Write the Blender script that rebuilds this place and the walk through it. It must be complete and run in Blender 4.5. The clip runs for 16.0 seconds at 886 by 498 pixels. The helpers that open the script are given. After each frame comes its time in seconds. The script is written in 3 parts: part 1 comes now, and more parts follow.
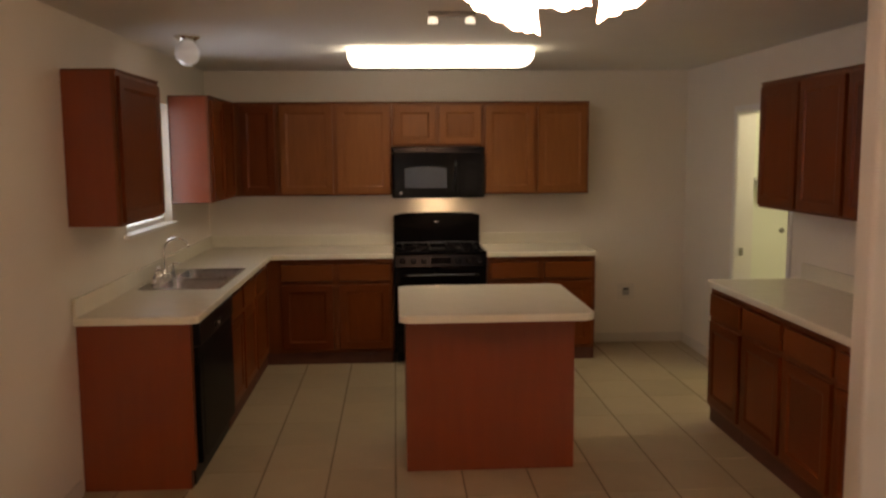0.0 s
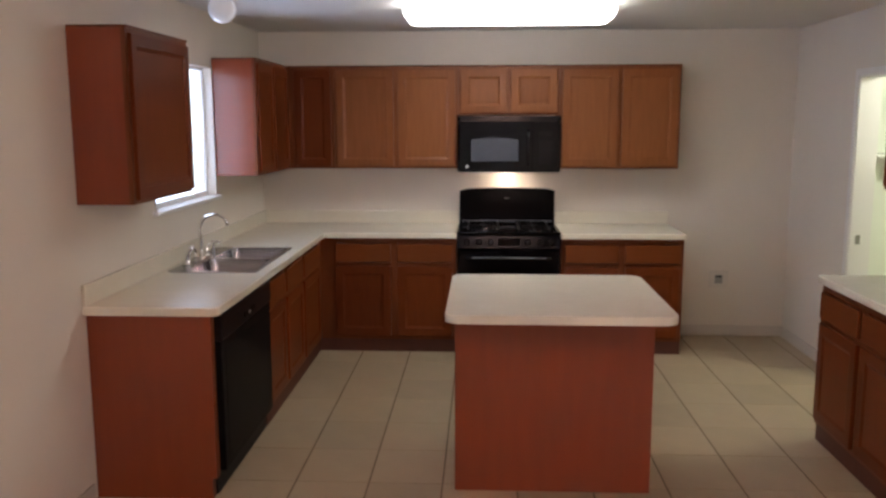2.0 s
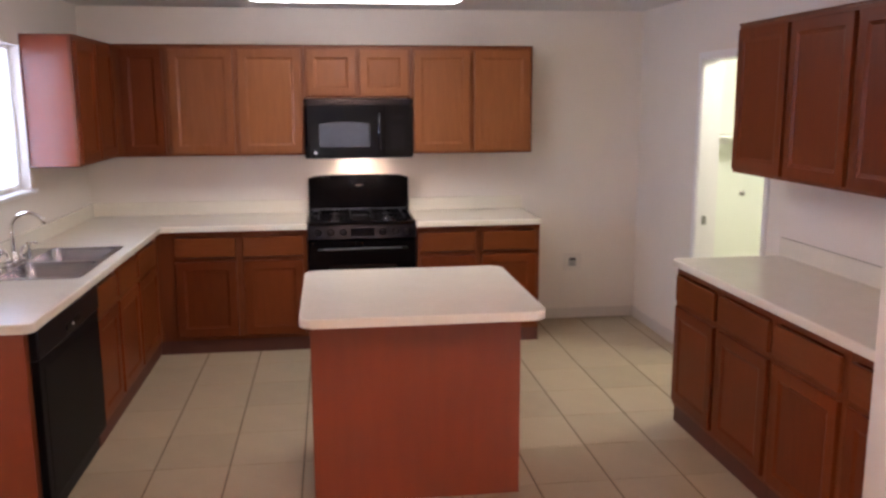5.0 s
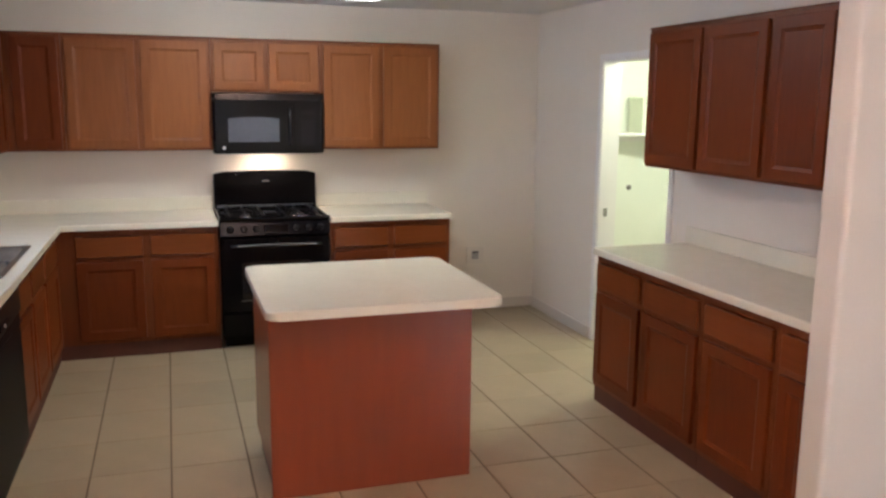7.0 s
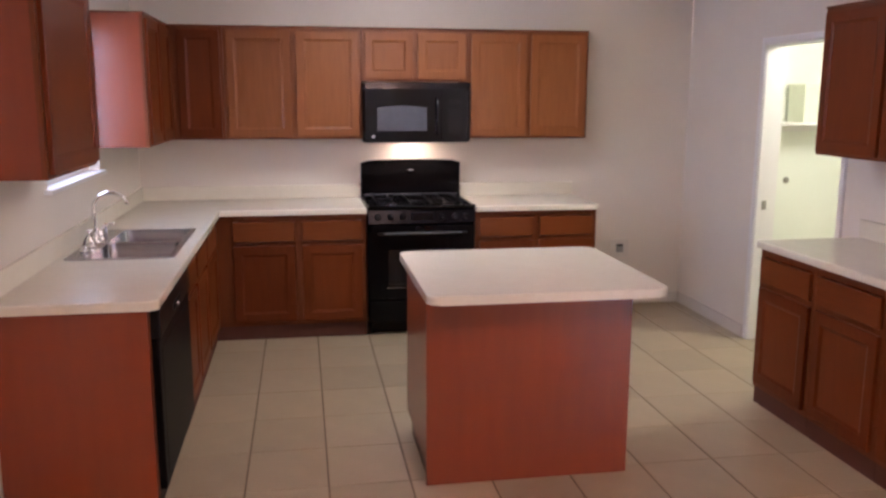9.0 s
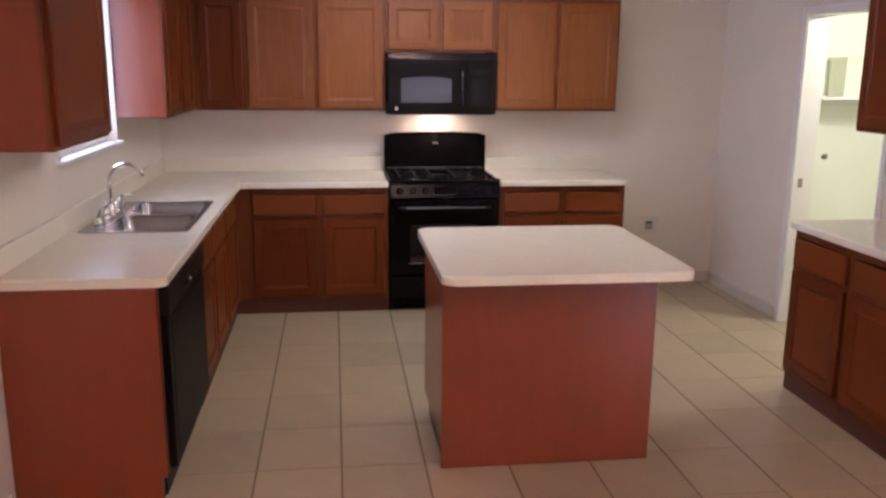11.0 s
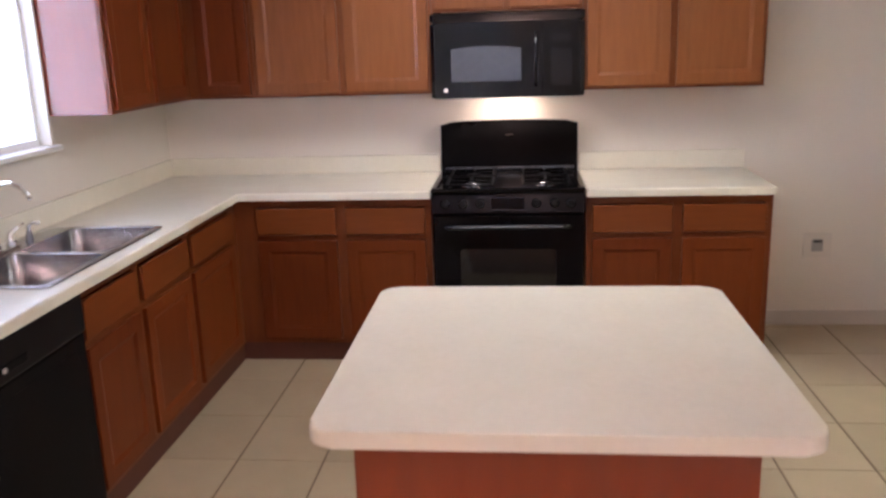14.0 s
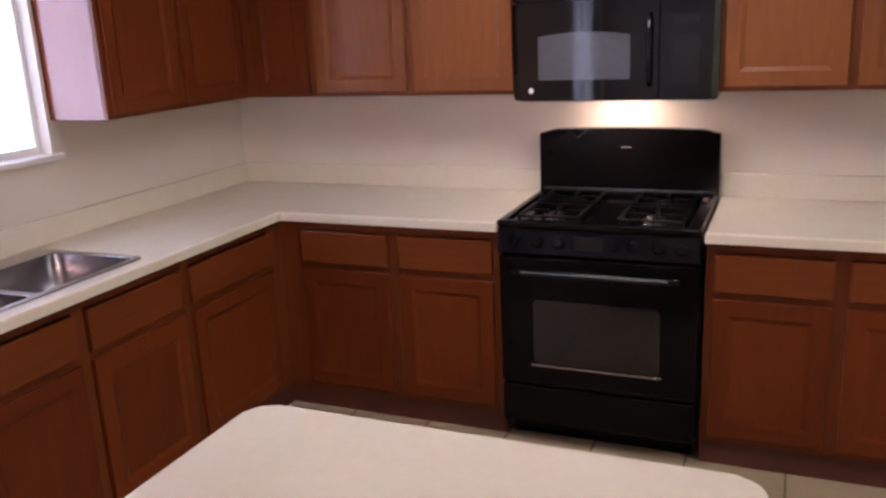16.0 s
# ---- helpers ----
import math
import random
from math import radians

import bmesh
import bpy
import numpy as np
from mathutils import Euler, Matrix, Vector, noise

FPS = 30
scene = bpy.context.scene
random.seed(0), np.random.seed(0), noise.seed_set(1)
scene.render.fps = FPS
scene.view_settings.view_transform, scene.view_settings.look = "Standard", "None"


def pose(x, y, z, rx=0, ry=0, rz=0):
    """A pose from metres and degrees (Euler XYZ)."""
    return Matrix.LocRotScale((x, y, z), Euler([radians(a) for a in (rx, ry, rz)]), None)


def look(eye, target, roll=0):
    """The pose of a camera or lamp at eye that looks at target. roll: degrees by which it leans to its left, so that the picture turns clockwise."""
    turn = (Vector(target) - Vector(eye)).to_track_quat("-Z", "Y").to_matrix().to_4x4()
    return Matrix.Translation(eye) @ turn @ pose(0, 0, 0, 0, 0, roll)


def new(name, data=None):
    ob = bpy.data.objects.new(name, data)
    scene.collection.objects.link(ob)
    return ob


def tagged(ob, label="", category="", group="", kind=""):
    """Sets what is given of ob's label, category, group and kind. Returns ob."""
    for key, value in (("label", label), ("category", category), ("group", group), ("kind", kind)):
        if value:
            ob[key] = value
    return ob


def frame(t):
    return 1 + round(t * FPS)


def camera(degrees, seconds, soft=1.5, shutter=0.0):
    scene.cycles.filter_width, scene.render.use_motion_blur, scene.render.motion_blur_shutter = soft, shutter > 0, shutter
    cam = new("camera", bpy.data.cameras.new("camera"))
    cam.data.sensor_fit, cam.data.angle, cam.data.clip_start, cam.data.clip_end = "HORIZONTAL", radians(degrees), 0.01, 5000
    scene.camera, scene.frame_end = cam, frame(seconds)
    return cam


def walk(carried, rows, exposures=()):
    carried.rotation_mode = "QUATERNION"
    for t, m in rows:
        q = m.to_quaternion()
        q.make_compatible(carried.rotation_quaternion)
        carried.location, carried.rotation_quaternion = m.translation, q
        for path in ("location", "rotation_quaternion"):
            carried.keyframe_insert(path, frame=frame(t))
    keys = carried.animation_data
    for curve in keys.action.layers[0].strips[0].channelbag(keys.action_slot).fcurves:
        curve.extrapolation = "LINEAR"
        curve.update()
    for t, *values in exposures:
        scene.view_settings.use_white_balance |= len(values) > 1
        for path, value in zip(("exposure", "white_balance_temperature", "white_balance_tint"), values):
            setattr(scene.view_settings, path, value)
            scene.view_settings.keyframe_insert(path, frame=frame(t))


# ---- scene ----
cam = camera(55.9, 16.0, soft=2.6, shutter=0.4)
PATH = [
    (0, (1.649, -7.364, 1.733), (1.762, -5.38, 1.501), -0.4),
    (0.5, (1.751, -7.211, 1.737), (1.789, -5.227, 1.483), -0.4),
    (1, (1.789, -7.046, 1.739), (1.773, -5.066, 1.462), -0.3),
    (1.5, (1.791, -6.857, 1.728), (1.743, -4.879, 1.436), -0.1),
    (2, (1.823, -6.73, 1.741), (1.727, -4.756, 1.435), -0.1),
    (2.5, (1.931, -6.645, 1.79), (1.767, -4.68, 1.457), -0.1),
    (3, (1.987, -6.561, 1.809), (1.791, -4.602, 1.461), -0.2),
    (3.5, (2.012, -6.464, 1.762), (1.844, -4.499, 1.429), -0.3),
    (4, (1.956, -6.437, 1.765), (1.894, -4.466, 1.429), -0.3),
    (4.5, (1.921, -6.433, 1.766), (2.004, -4.465, 1.423), -0.5),
    (5, (1.80, -6.451, 1.758), (2.062, -4.5, 1.407), -0.2),
    (7.5, (1.268, -6.435, 1.715), (1.891, -4.567, 1.366), 0.6),
    (8, (1.226, -6.391, 1.697), (1.735, -4.487, 1.354), 0.6),
    (8.5, (1.198, -6.368, 1.696), (1.599, -4.441, 1.341), 0.2),
    (9, (1.195, -6.347, 1.68), (1.523, -4.408, 1.318), 0.2),
    (11.5, (1.342, -6.135, 1.687), (1.541, -4.197, 1.233), 0.7),
    (12, (1.509, -5.949, 1.69), (1.593, -4.008, 1.215), 0.2),
    (12.5, (1.62, -5.681, 1.664), (1.649, -3.74, 1.181), -0.2),
    (13, (1.711, -5.382, 1.67), (1.705, -3.448, 1.163), -0.4),
    (13.5, (1.893, -5.085, 1.647), (1.803, -3.153, 1.139), -1.1),
    (14, (2.09, -4.708, 1.647), (1.897, -2.778, 1.159), -1.8),
    (14.5, (2.162, -4.377, 1.703), (1.918, -2.447, 1.237), -1.0),
    (15, (2.368, -4.131, 1.706), (1.968, -2.228, 1.262), -1.1),
    (15.5, (2.578, -3.859, 1.685), (1.969, -2.02, 1.21), -1.9),
    (16, (2.664, -3.595, 1.656), (1.903, -1.819, 1.138), -2.7),
]
EXPOSURES = [(0.0, -1.27, 8450, 13), (0.7, -1.32, 9400, 19), (1.5, -0.88, 7600, 16), (2.1, -0.42, 5950, 12), (3.0, -0.14, 5850, 20), (5.0, -0.03, 5950, 21),
             (7.5, 0.0, 5800, 5), (8.0, -0.05, 5800, 10), (8.5, 0.02, 5800, 21), (9.0, -0.03, 5880, 23), (11.5, -0.10, 5900, 23), (12.5, 0.11, 5680, 15), (13.5, 0.12, 5780, 19), (14.5, 0.17, 5730, 15), (15.5, 0.10, 5800, 20), (16.0, -0.27, 6150, 28)]
walk(cam, [(t, look(eye, target, roll)) for t, eye, target, roll in PATH], EXPOSURES)
scene.view_settings.exposure = 0.0

# ---- world and sun ----
world = bpy.data.worlds.new("sky")
scene.world = world
world.use_nodes = True
wn = world.node_tree
sky = wn.nodes.new("ShaderNodeTexSky")
sky.sky_type, sky.sun_disc, sky.sun_elevation, sky.sun_rotation = "NISHITA", False, radians(48), radians(150)
wn.links.new(sky.outputs[0], wn.nodes["Background"].inputs[0])
wn.nodes["Background"].inputs[1].default_value = 0.12


def lamp(name, kind, power, colour, m, size=0.0, size_y=0.0, spread=180):
    data = bpy.data.lights.new(name, kind)
    data.energy, data.color = power, colour
    if kind == "AREA":
        data.shape, data.size, data.size_y, data.spread = "RECTANGLE", size, size_y, radians(spread)
    ob = new(name, data)
    ob.matrix_world = m
    return ob


sun = lamp("sun", "SUN", 3.0, (1.0, 0.95, 0.88), look((0, 0, 0), (-0.35, 0.6, -0.75)))
sun.data.angle = radians(0.5)
# daylight through the kitchen window and the glazed door behind the camera
lamp("window_daylight", "AREA", 4.2, (0.48, 0.56, 1.0), look((-0.10, -1.745, 1.67), (1, -1.745, 2.2)), 0.97, 0.80, 140)
lamp("patio_daylight", "AREA", 2.0, (0.90, 0.90, 1.0), look((-0.10, -8.2, 1.08), (3, -8.2, 1.0)), 1.4, 1.85)
# warm fill through an added, unseen south window, to brighten the left side
lamp("south_fill", "AREA", 32, (1.0, 0.78, 0.66), look((5.3, -9.30, 1.35), (3.0, -5, 1.2)), 1.3, 1.35)
lamp("laundry_lamp", "POINT", 62, (1.0, 0.99, 0.76), pose(5.0, -1.6, 2.2)).data.shadow_soft_size = 0.12
lamp("hood_lamp", "AREA", 2.2, (1.0, 0.76, 0.55), look((2.01, -0.16, 1.335), (2.01, -0.08, 1.0)), 0.16, 0.05)


# ---- materials ----
def material(name, colour, rough=0.5, metal=0.0, vary=0.08, scale=8.0, bump=0.0, bump_scale=60.0, stretch=(1, 1, 1), second=None,
             coat=0.0, emit=0.0, emit_colour=None, spec=0.5, glass=0.0, piece=0.0):
    m = bpy.data.materials.new(name)
    m.use_nodes = True
    nt = m.node_tree
    b = nt.nodes["Principled BSDF"]
    b.inputs["Roughness"].default_value, b.inputs["Metallic"].default_value = rough, metal
    b.inputs["Coat Weight"].default_value, b.inputs["Specular IOR Level"].default_value = coat, spec
    b.inputs["Coat Roughness"].default_value = 0.15
    b.inputs["Transmission Weight"].default_value = glass
    co = nt.nodes.new("ShaderNodeTexCoord")
    mp = nt.nodes.new("ShaderNodeMapping")
    mp.inputs["Scale"].default_value = stretch
    nt.links.new(co.outputs["Object"], mp.inputs[0])
    src = mp.outputs[0]
    n1 = nt.nodes.new("ShaderNodeTexNoise")
    n1.inputs["Scale"].default_value, n1.inputs["Detail"].default_value = scale, 6
    nt.links.new(src, n1.inputs["Vector"])
    n2 = nt.nodes.new("ShaderNodeTexNoise")
    n2.inputs["Scale"].default_value, n2.inputs["Detail"].default_value = scale * 0.17, 2
    nt.links.new(co.outputs["Object"], n2.inputs["Vector"])
    add = nt.nodes.new("ShaderNodeMath")
    add.operation = "ADD"
    nt.links.new(n1.outputs[0], add.inputs[0])
    nt.links.new(n2.outputs[0], add.inputs[1])
    last = add.outputs[0]
    if piece:
        info = nt.nodes.new("ShaderNodeObjectInfo")
        mul = nt.nodes.new("ShaderNodeMath")
        mul.operation = "MULTIPLY_ADD"
        mul.inputs[1].default_value = piece
        nt.links.new(info.outputs["Random"], mul.inputs[0])
        nt.links.new(last, mul.inputs[2])
        last = mul.outputs[0]
    ramp = nt.nodes.new("ShaderNodeMapRange")
    ramp.inputs["From Min"].default_value, ramp.inputs["From Max"].default_value = 0.6, 1.4 + piece
    nt.links.new(last, ramp.inputs["Value"])
    mix = nt.nodes.new("ShaderNodeMix")
    mix.data_type = "RGBA"
    low = second or tuple(c * (1 - vary) for c in colour)
    mix.inputs[6].default_value = (*low, 1)
    mix.inputs[7].default_value = (*(min(1, c * (1 + vary)) for c in colour), 1)
    nt.links.new(ramp.outputs[0], mix.inputs[0])
    nt.links.new(mix.outputs[2], b.inputs["Base Color"])
    if bump:
        n3 = nt.nodes.new("ShaderNodeTexNoise")
        n3.inputs["Scale"].default_value, n3.inputs["Detail"].default_value = bump_scale, 4
        nt.links.new(src, n3.inputs["Vector"])
        bp = nt.nodes.new("ShaderNodeBump")
        bp.inputs["Strength"].default_value, bp.inputs["Distance"].default_value = bump, 0.002
        nt.links.new(n3.outputs[0], bp.inputs["Height"])
        nt.links.new(bp.outputs[0], b.inputs["Normal"])
    if emit:
        b.inputs["Emission Color"].default_value = (*(emit_colour or colour), 1)
        b.inputs["Emission Strength"].default_value = emit
    return m


WALL = material("painted_plaster", (0.735, 0.675, 0.585), 0.55, vary=0.03, scale=3, bump=0.35, bump_scale=90)
CEIL = material("ceiling_texture", (0.72, 0.70, 0.66), 0.9, vary=0.03, scale=3, bump=0.8, bump_scale=45)
TRIM = material("white_trim_paint", (0.78, 0.76, 0.73), 0.35, vary=0.02, scale=5)
BASE = material("cream_baseboard_paint", (0.62, 0.56, 0.49), 0.45, vary=0.03, scale=5)
LAUNDRY = material("laundry_paint", (0.79, 0.81, 0.72), 0.6, vary=0.03, scale=3, bump=0.3, bump_scale=90)
GROUT = material("grout", (0.21, 0.155, 0.105), 0.9, vary=0.2, scale=20)
TILE = material("ceramic_tile", (0.445, 0.355, 0.23), 0.34, vary=0.10, scale=5, bump=0.2, bump_scale=22, piece=0.6, second=(0.35, 0.275, 0.175))
# one cherry wood in lit and shaded tones; the shade is in the colour
WOOD = material("lit_cherry_door_wood", (0.28, 0.101, 0.032), 0.36, piece=0.7, vary=0.05, scale=7, stretch=(6, 6, 0.6), bump=0.12, bump_scale=25, second=(0.165, 0.049, 0.014), coat=0.06, spec=0.2)
# drawer fronts: horizontal grain, darkened to paint in the shade below the worktops
WOOD_H = material("shaded_cherry_rail_wood", (0.17, 0.045, 0.010), 0.38, piece=0.5, vary=0.1, scale=7, stretch=(0.6, 6, 6), bump=0.12, bump_scale=25, second=(0.12, 0.028, 0.007), coat=0.12, spec=0.18)
# face frames likewise: a lit tone for the back uppers, a shaded one elsewhere
FRAME_LIT = material("lit_cherry_face_frame", (0.19, 0.060, 0.018), 0.4, vary=0.1, scale=7, stretch=(6, 6, 0.6), bump=0.1, bump_scale=25, second=(0.14, 0.040, 0.012), spec=0.25)
FRAME = material("shaded_cherry_face_frame", (0.155, 0.040, 0.010), 0.4, vary=0.1, scale=7, stretch=(6, 6, 0.6), bump=0.1, bump_scale=25, second=(0.12, 0.030, 0.008), spec=0.25)
VENEER = material("cherry_end_veneer", (0.225, 0.043, 0.011), 0.40, vary=0.04, scale=5, stretch=(5, 5, 0.5), bump=0.06, bump_scale=25, second=(0.205, 0.037, 0.010), spec=0.3, coat=0.7)
# same cherry darkened: base, side and window cabinets have shade in the colour
WOOD_SHADED = material("shaded_cherry_door_wood", (0.165, 0.038, 0.008), 0.38, piece=0.7, vary=0.05, scale=7, stretch=(6, 6, 0.6), bump=0.12, bump_scale=25, second=(0.095, 0.019, 0.006), spec=0.14)
KICK = material("dark_toe_kick", (0.085, 0.022, 0.012), 0.6, vary=0.15, scale=9)
TOP = material("cream_laminate", (0.77, 0.72, 0.595), 0.25, vary=0.03, scale=45, second=(0.74, 0.69, 0.56))
BLACK = material("black_enamel", (0.004, 0.0035, 0.004), 0.09, vary=0.2, scale=6, spec=0.13)
GLOSS = material("glossy_black_glass", (0.003, 0.003, 0.004), 0.05, vary=0.1, scale=6, spec=0.42)
BLACK_MATT = material("black_cast_iron", (0.004, 0.0035, 0.004), 0.4, vary=0.2, scale=30, bump=0.3, bump_scale=120, spec=0.1)
BLACK_SATIN = material("black_satin_plastic", (0.006, 0.005, 0.006), 0.38, vary=0.2, scale=10, spec=0.2)
BLACK_GLASS = material("smoked_glass", (0.008, 0.008, 0.010), 0.06, vary=0.1, scale=4)
MESH_GLASS = material("microwave_window_mesh", (0.095, 0.10, 0.12), 0.06, vary=0.08, scale=200)
OVEN_GLASS = material("oven_window_glass", (0.014, 0.012, 0.011), 0.06, vary=0.1, scale=4)
WASHER = material("black_washer_enamel", (0.005, 0.0045, 0.005), 0.42, vary=0.2, scale=6, spec=0.06)
RANGE_PANEL = material("slate_black_panel", (0.004, 0.004, 0.006), 0.2, vary=0.15, scale=10, spec=0.09)
# pale grey that paints the highlight on the oven handle
HANDLE_GLINT = material("painted_handle_glint", (0.22, 0.24, 0.27), 0.25, 0.4, vary=0.1, scale=20)
RANGE_TRIM = material("dark_satin_trim", (0.05, 0.05, 0.06), 0.3, 0.5, vary=0.1, scale=20)
STEEL = material("brushed_steel", (0.42, 0.42, 0.45), 0.24, 1.0, vary=0.06, scale=18, stretch=(1, 8, 1))
CHROME = material("chrome", (0.80, 0.79, 0.77), 0.08, 1.0, vary=0.02, scale=5)
PLASTIC = material("white_plastic", (0.74, 0.72, 0.68), 0.4, vary=0.03, scale=20)
PLATE = material("beige_plastic", (0.68, 0.63, 0.55), 0.4, vary=0.05, scale=20)
BOXBOARD = material("pale_green_card", (0.70, 0.72, 0.58), 0.7, vary=0.05, scale=12)
SOCKET = material("grey_socket_face", (0.33, 0.32, 0.30), 0.45, vary=0.05, scale=20)
DARK = material("dark_slot", (0.03, 0.03, 0.03), 0.6, vary=0.1, scale=20)
TUBE = material("lit_diffuser", (0.9, 0.9, 0.88), 0.4, vary=0.01, scale=5, emit=13.0, emit_colour=(1.0, 0.96, 0.85))
SHADE = material("lit_glass_shade", (0.9, 0.88, 0.85), 0.3, vary=0.01, scale=5, emit=62.0, emit_colour=(1.0, 0.63, 0.49))
# the globe is unlit; a faint bluish glow is put into its glass
GLOBE = material("opal_glass_added_glow", (0.82, 0.82, 0.82), 0.12, vary=0.02, scale=5, emit=0.25, emit_colour=(0.9, 0.92, 1.0))
BULB = material("lamp_lens", (0.9, 0.86, 0.8), 0.3, vary=0.01, scale=5, emit=2.5, emit_colour=(1.0, 0.92, 0.8))
LENS = material("hood_lamp_lens", (0.9, 0.8, 0.6), 0.3, vary=0.01, scale=5, emit=12.0, emit_colour=(1.0, 0.76, 0.48))
SKYGLOW = material("bright_overcast", (0.8, 0.8, 0.8), 0.9, vary=0.01, scale=1, emit=7.0, emit_colour=(0.66, 0.78, 1.0))
BRONZE = material("brushed_nickel", (0.28, 0.26, 0.24), 0.3, 1.0, vary=0.05, scale=9)
GROUND = material("pale_concrete", (0.42, 0.40, 0.37), 0.9, vary=0.1, scale=2)
GLASS = material("window_glass", (1, 1, 1), 0.0, vary=0.0, scale=1, glass=1.0)


# ---- mesh helpers ----
def finish(name, bm, mat, smooth=False):
    bmesh.ops.recalc_face_normals(bm, faces=bm.faces)
    me = bpy.data.meshes.new(name)
    bm.to_mesh(me)
    bm.free()
    me.materials.append(mat)
    for p in me.polygons:
        p.use_smooth = smooth
    return me


def part(name, bm, mat, parent, label="", kind="", smooth=False):
    """One mesh object under a thing or a part."""
    ob = new(name, finish(name, bm, mat, smooth))
    ob.parent = parent
    return tagged(ob, label, kind=kind)


def thing(name, x, y, z, label, category, group="", rz=0):
    ob = new(name)
    ob.matrix_world = pose(x, y, z, 0, 0, rz)
    return tagged(ob, label, category, group)


def setting(name, bm, mat):
    ob = new(name, finish(name, bm, mat))
    return tagged(ob, kind="structure")


def box(x0, x1, y0, y1, z0, z1, bevel=0.0, seg=2, bm=None):
    """A box, its edges rounded by bevel, added to bm."""
    out = bm or bmesh.new()
    b = bmesh.new() if bm else out
    v = [b.verts.new(p) for p in ((x0, y0, z0), (x1, y0, z0), (x1, y1, z0), (x0, y1, z0), (x0, y0, z1), (x1, y0, z1), (x1, y1, z1), (x0, y1, z1))]
    for f in ((0, 3, 2, 1), (4, 5, 6, 7), (0, 1, 5, 4), (1, 2, 6, 5), (2, 3, 7, 6), (3, 0, 4, 7)):
        b.faces.new([v[i] for i in f])
    if bevel:
        bmesh.ops.bevel(b, geom=b.edges[:], offset=bevel, segments=seg, affect="EDGES", profile=0.5)
    if bm:
        me = bpy.data.meshes.new("tmp")
        b.to_mesh(me)
        b.free()
        out.from_mesh(me)
        bpy.data.meshes.remove(me)
    return out


def join(*parts):
    """Boxes (tuples for box) in one bmesh."""
    bm = bmesh.new()
    for p in parts:
        box(*p, bm=bm)
    return bm


def prism(outline, z0, z1, bevel=0.0, seg=3, bm=None):
    """An upright prism over an outline (x, y), top and bottom edges rounded."""
    bm = bm or bmesh.new()
    lo = [bm.verts.new((x, y, z0)) for x, y in outline]
    hi = [bm.verts.new((x, y, z1)) for x, y in outline]
    caps = [bm.faces.new(lo[::-1]), bm.faces.new(hi)]
    n = len(outline)
    for i in range(n):
        bm.faces.new((lo[i], lo[(i + 1) % n], hi[(i + 1) % n], hi[i]))
    if bevel:
        es = {e for f in caps for e in f.edges}
        bmesh.ops.bevel(bm, geom=list(es), offset=bevel, segments=seg, affect="EDGES", profile=0.5)
    return bm


def rounded(x0, x1, y0, y1, r, n=6):
    """The outline of a rectangle with corners of radius r; r may be four radii from (x1, y0) on."""
    rs = r if isinstance(r, tuple) else (r,) * 4
    pts = []
    for i, (cx, cy, sx, sy) in enumerate(((x1, y0, -1, 1), (x1, y1, -1, -1), (x0, y1, 1, -1), (x0, y0, 1, 1))):
        q = rs[i]
        if q <= 0:
            pts.append((cx, cy))
            continue
        for k in range(n + 1):
            a = radians(-90 + 90 * i + 90 * k / n)
            pts.append((cx + sx * q + q * math.cos(a), cy + sy * q + q * math.sin(a)))
    return pts


def lathe(profile, steps=24, bm=None, centre=(0, 0, 0), wave=0.0, waves=6):
    """A body of revolution about z from (radius, z) pairs."""
    bm = bm or bmesh.new()
    rings = []
    for r, z in profile:
        ring = []
        for k in range(steps):
            a = 2 * math.pi * k / steps
            w = wave * (r * math.cos(waves * a)) if wave else 0
            ring.append(bm.verts.new((centre[0] + (r + w) * math.cos(a), centre[1] + (r + w) * math.sin(a), centre[2] + z - (abs(w) * 1.5))))
        rings.append(ring)
    for a, b in zip(rings, rings[1:]):
        for k in range(steps):
            bm.faces.new((a[k], a[(k + 1) % steps], b[(k + 1) % steps], b[k]))
    bm.faces.new(rings[0][::-1])
    bm.faces.new(rings[-1])
    return bm


def tube(path, r, sides=10, bm=None):
    """A round bar of radius r (or radii) along a path of points."""
    bm = bm or bmesh.new()
    pts = [Vector(p) for p in path]
    rings = []
    for i, p in enumerate(pts):
        d = (pts[min(i + 1, len(pts) - 1)] - pts[max(i - 1, 0)]).normalized()
        side = d.cross(Vector((0, 1, 0)) if abs(d.y) < 0.9 else Vector((1, 0, 0))).normalized()
        up = d.cross(side)
        q = r[i] if isinstance(r, (list, tuple)) else r
        rings.append([bm.verts.new(p + q * (math.cos(2 * math.pi * k / sides) * side + math.sin(2 * math.pi * k / sides) * up)) for k in range(sides)])
    for a, b in zip(rings, rings[1:]):
        for k in range(sides):
            bm.faces.new((a[k], a[(k + 1) % sides], b[(k + 1) % sides], b[k]))
    bm.faces.new(rings[0][::-1])
    bm.faces.new(rings[-1])
    return bm


# ---- large structure ----
H = 2.43           # ceiling height
RX = 4.25          # right wall of the kitchen
BACKY = -9.4       # wall behind the camera
FARX = 6.4         # right wall of the living space
T = 0.12
WX = 0.03          # face of the left wall

# left wall with the window opening
GY0, GY1, GZ = -8.95, -7.45, 2.05   # glazed door behind the start of the walk
WY0, WY1, WZ0, WZ1 = -2.27, -1.215, 1.245, 2.09
setting("wall_west", join((-T, WX, BACKY - T, GY0, 0, H), (-T, WX, GY1, WY0, 0, H), (-T, WX, GY0, GY1, GZ, H), (-T, WX, WY1, T, 0, H), (-T, WX, WY0, WY1, 0, WZ0), (-T, WX, WY0, WY1, WZ1, H)), WALL)
setting("wall_north", join((0, RX, 0, T, 0, H)), WALL)
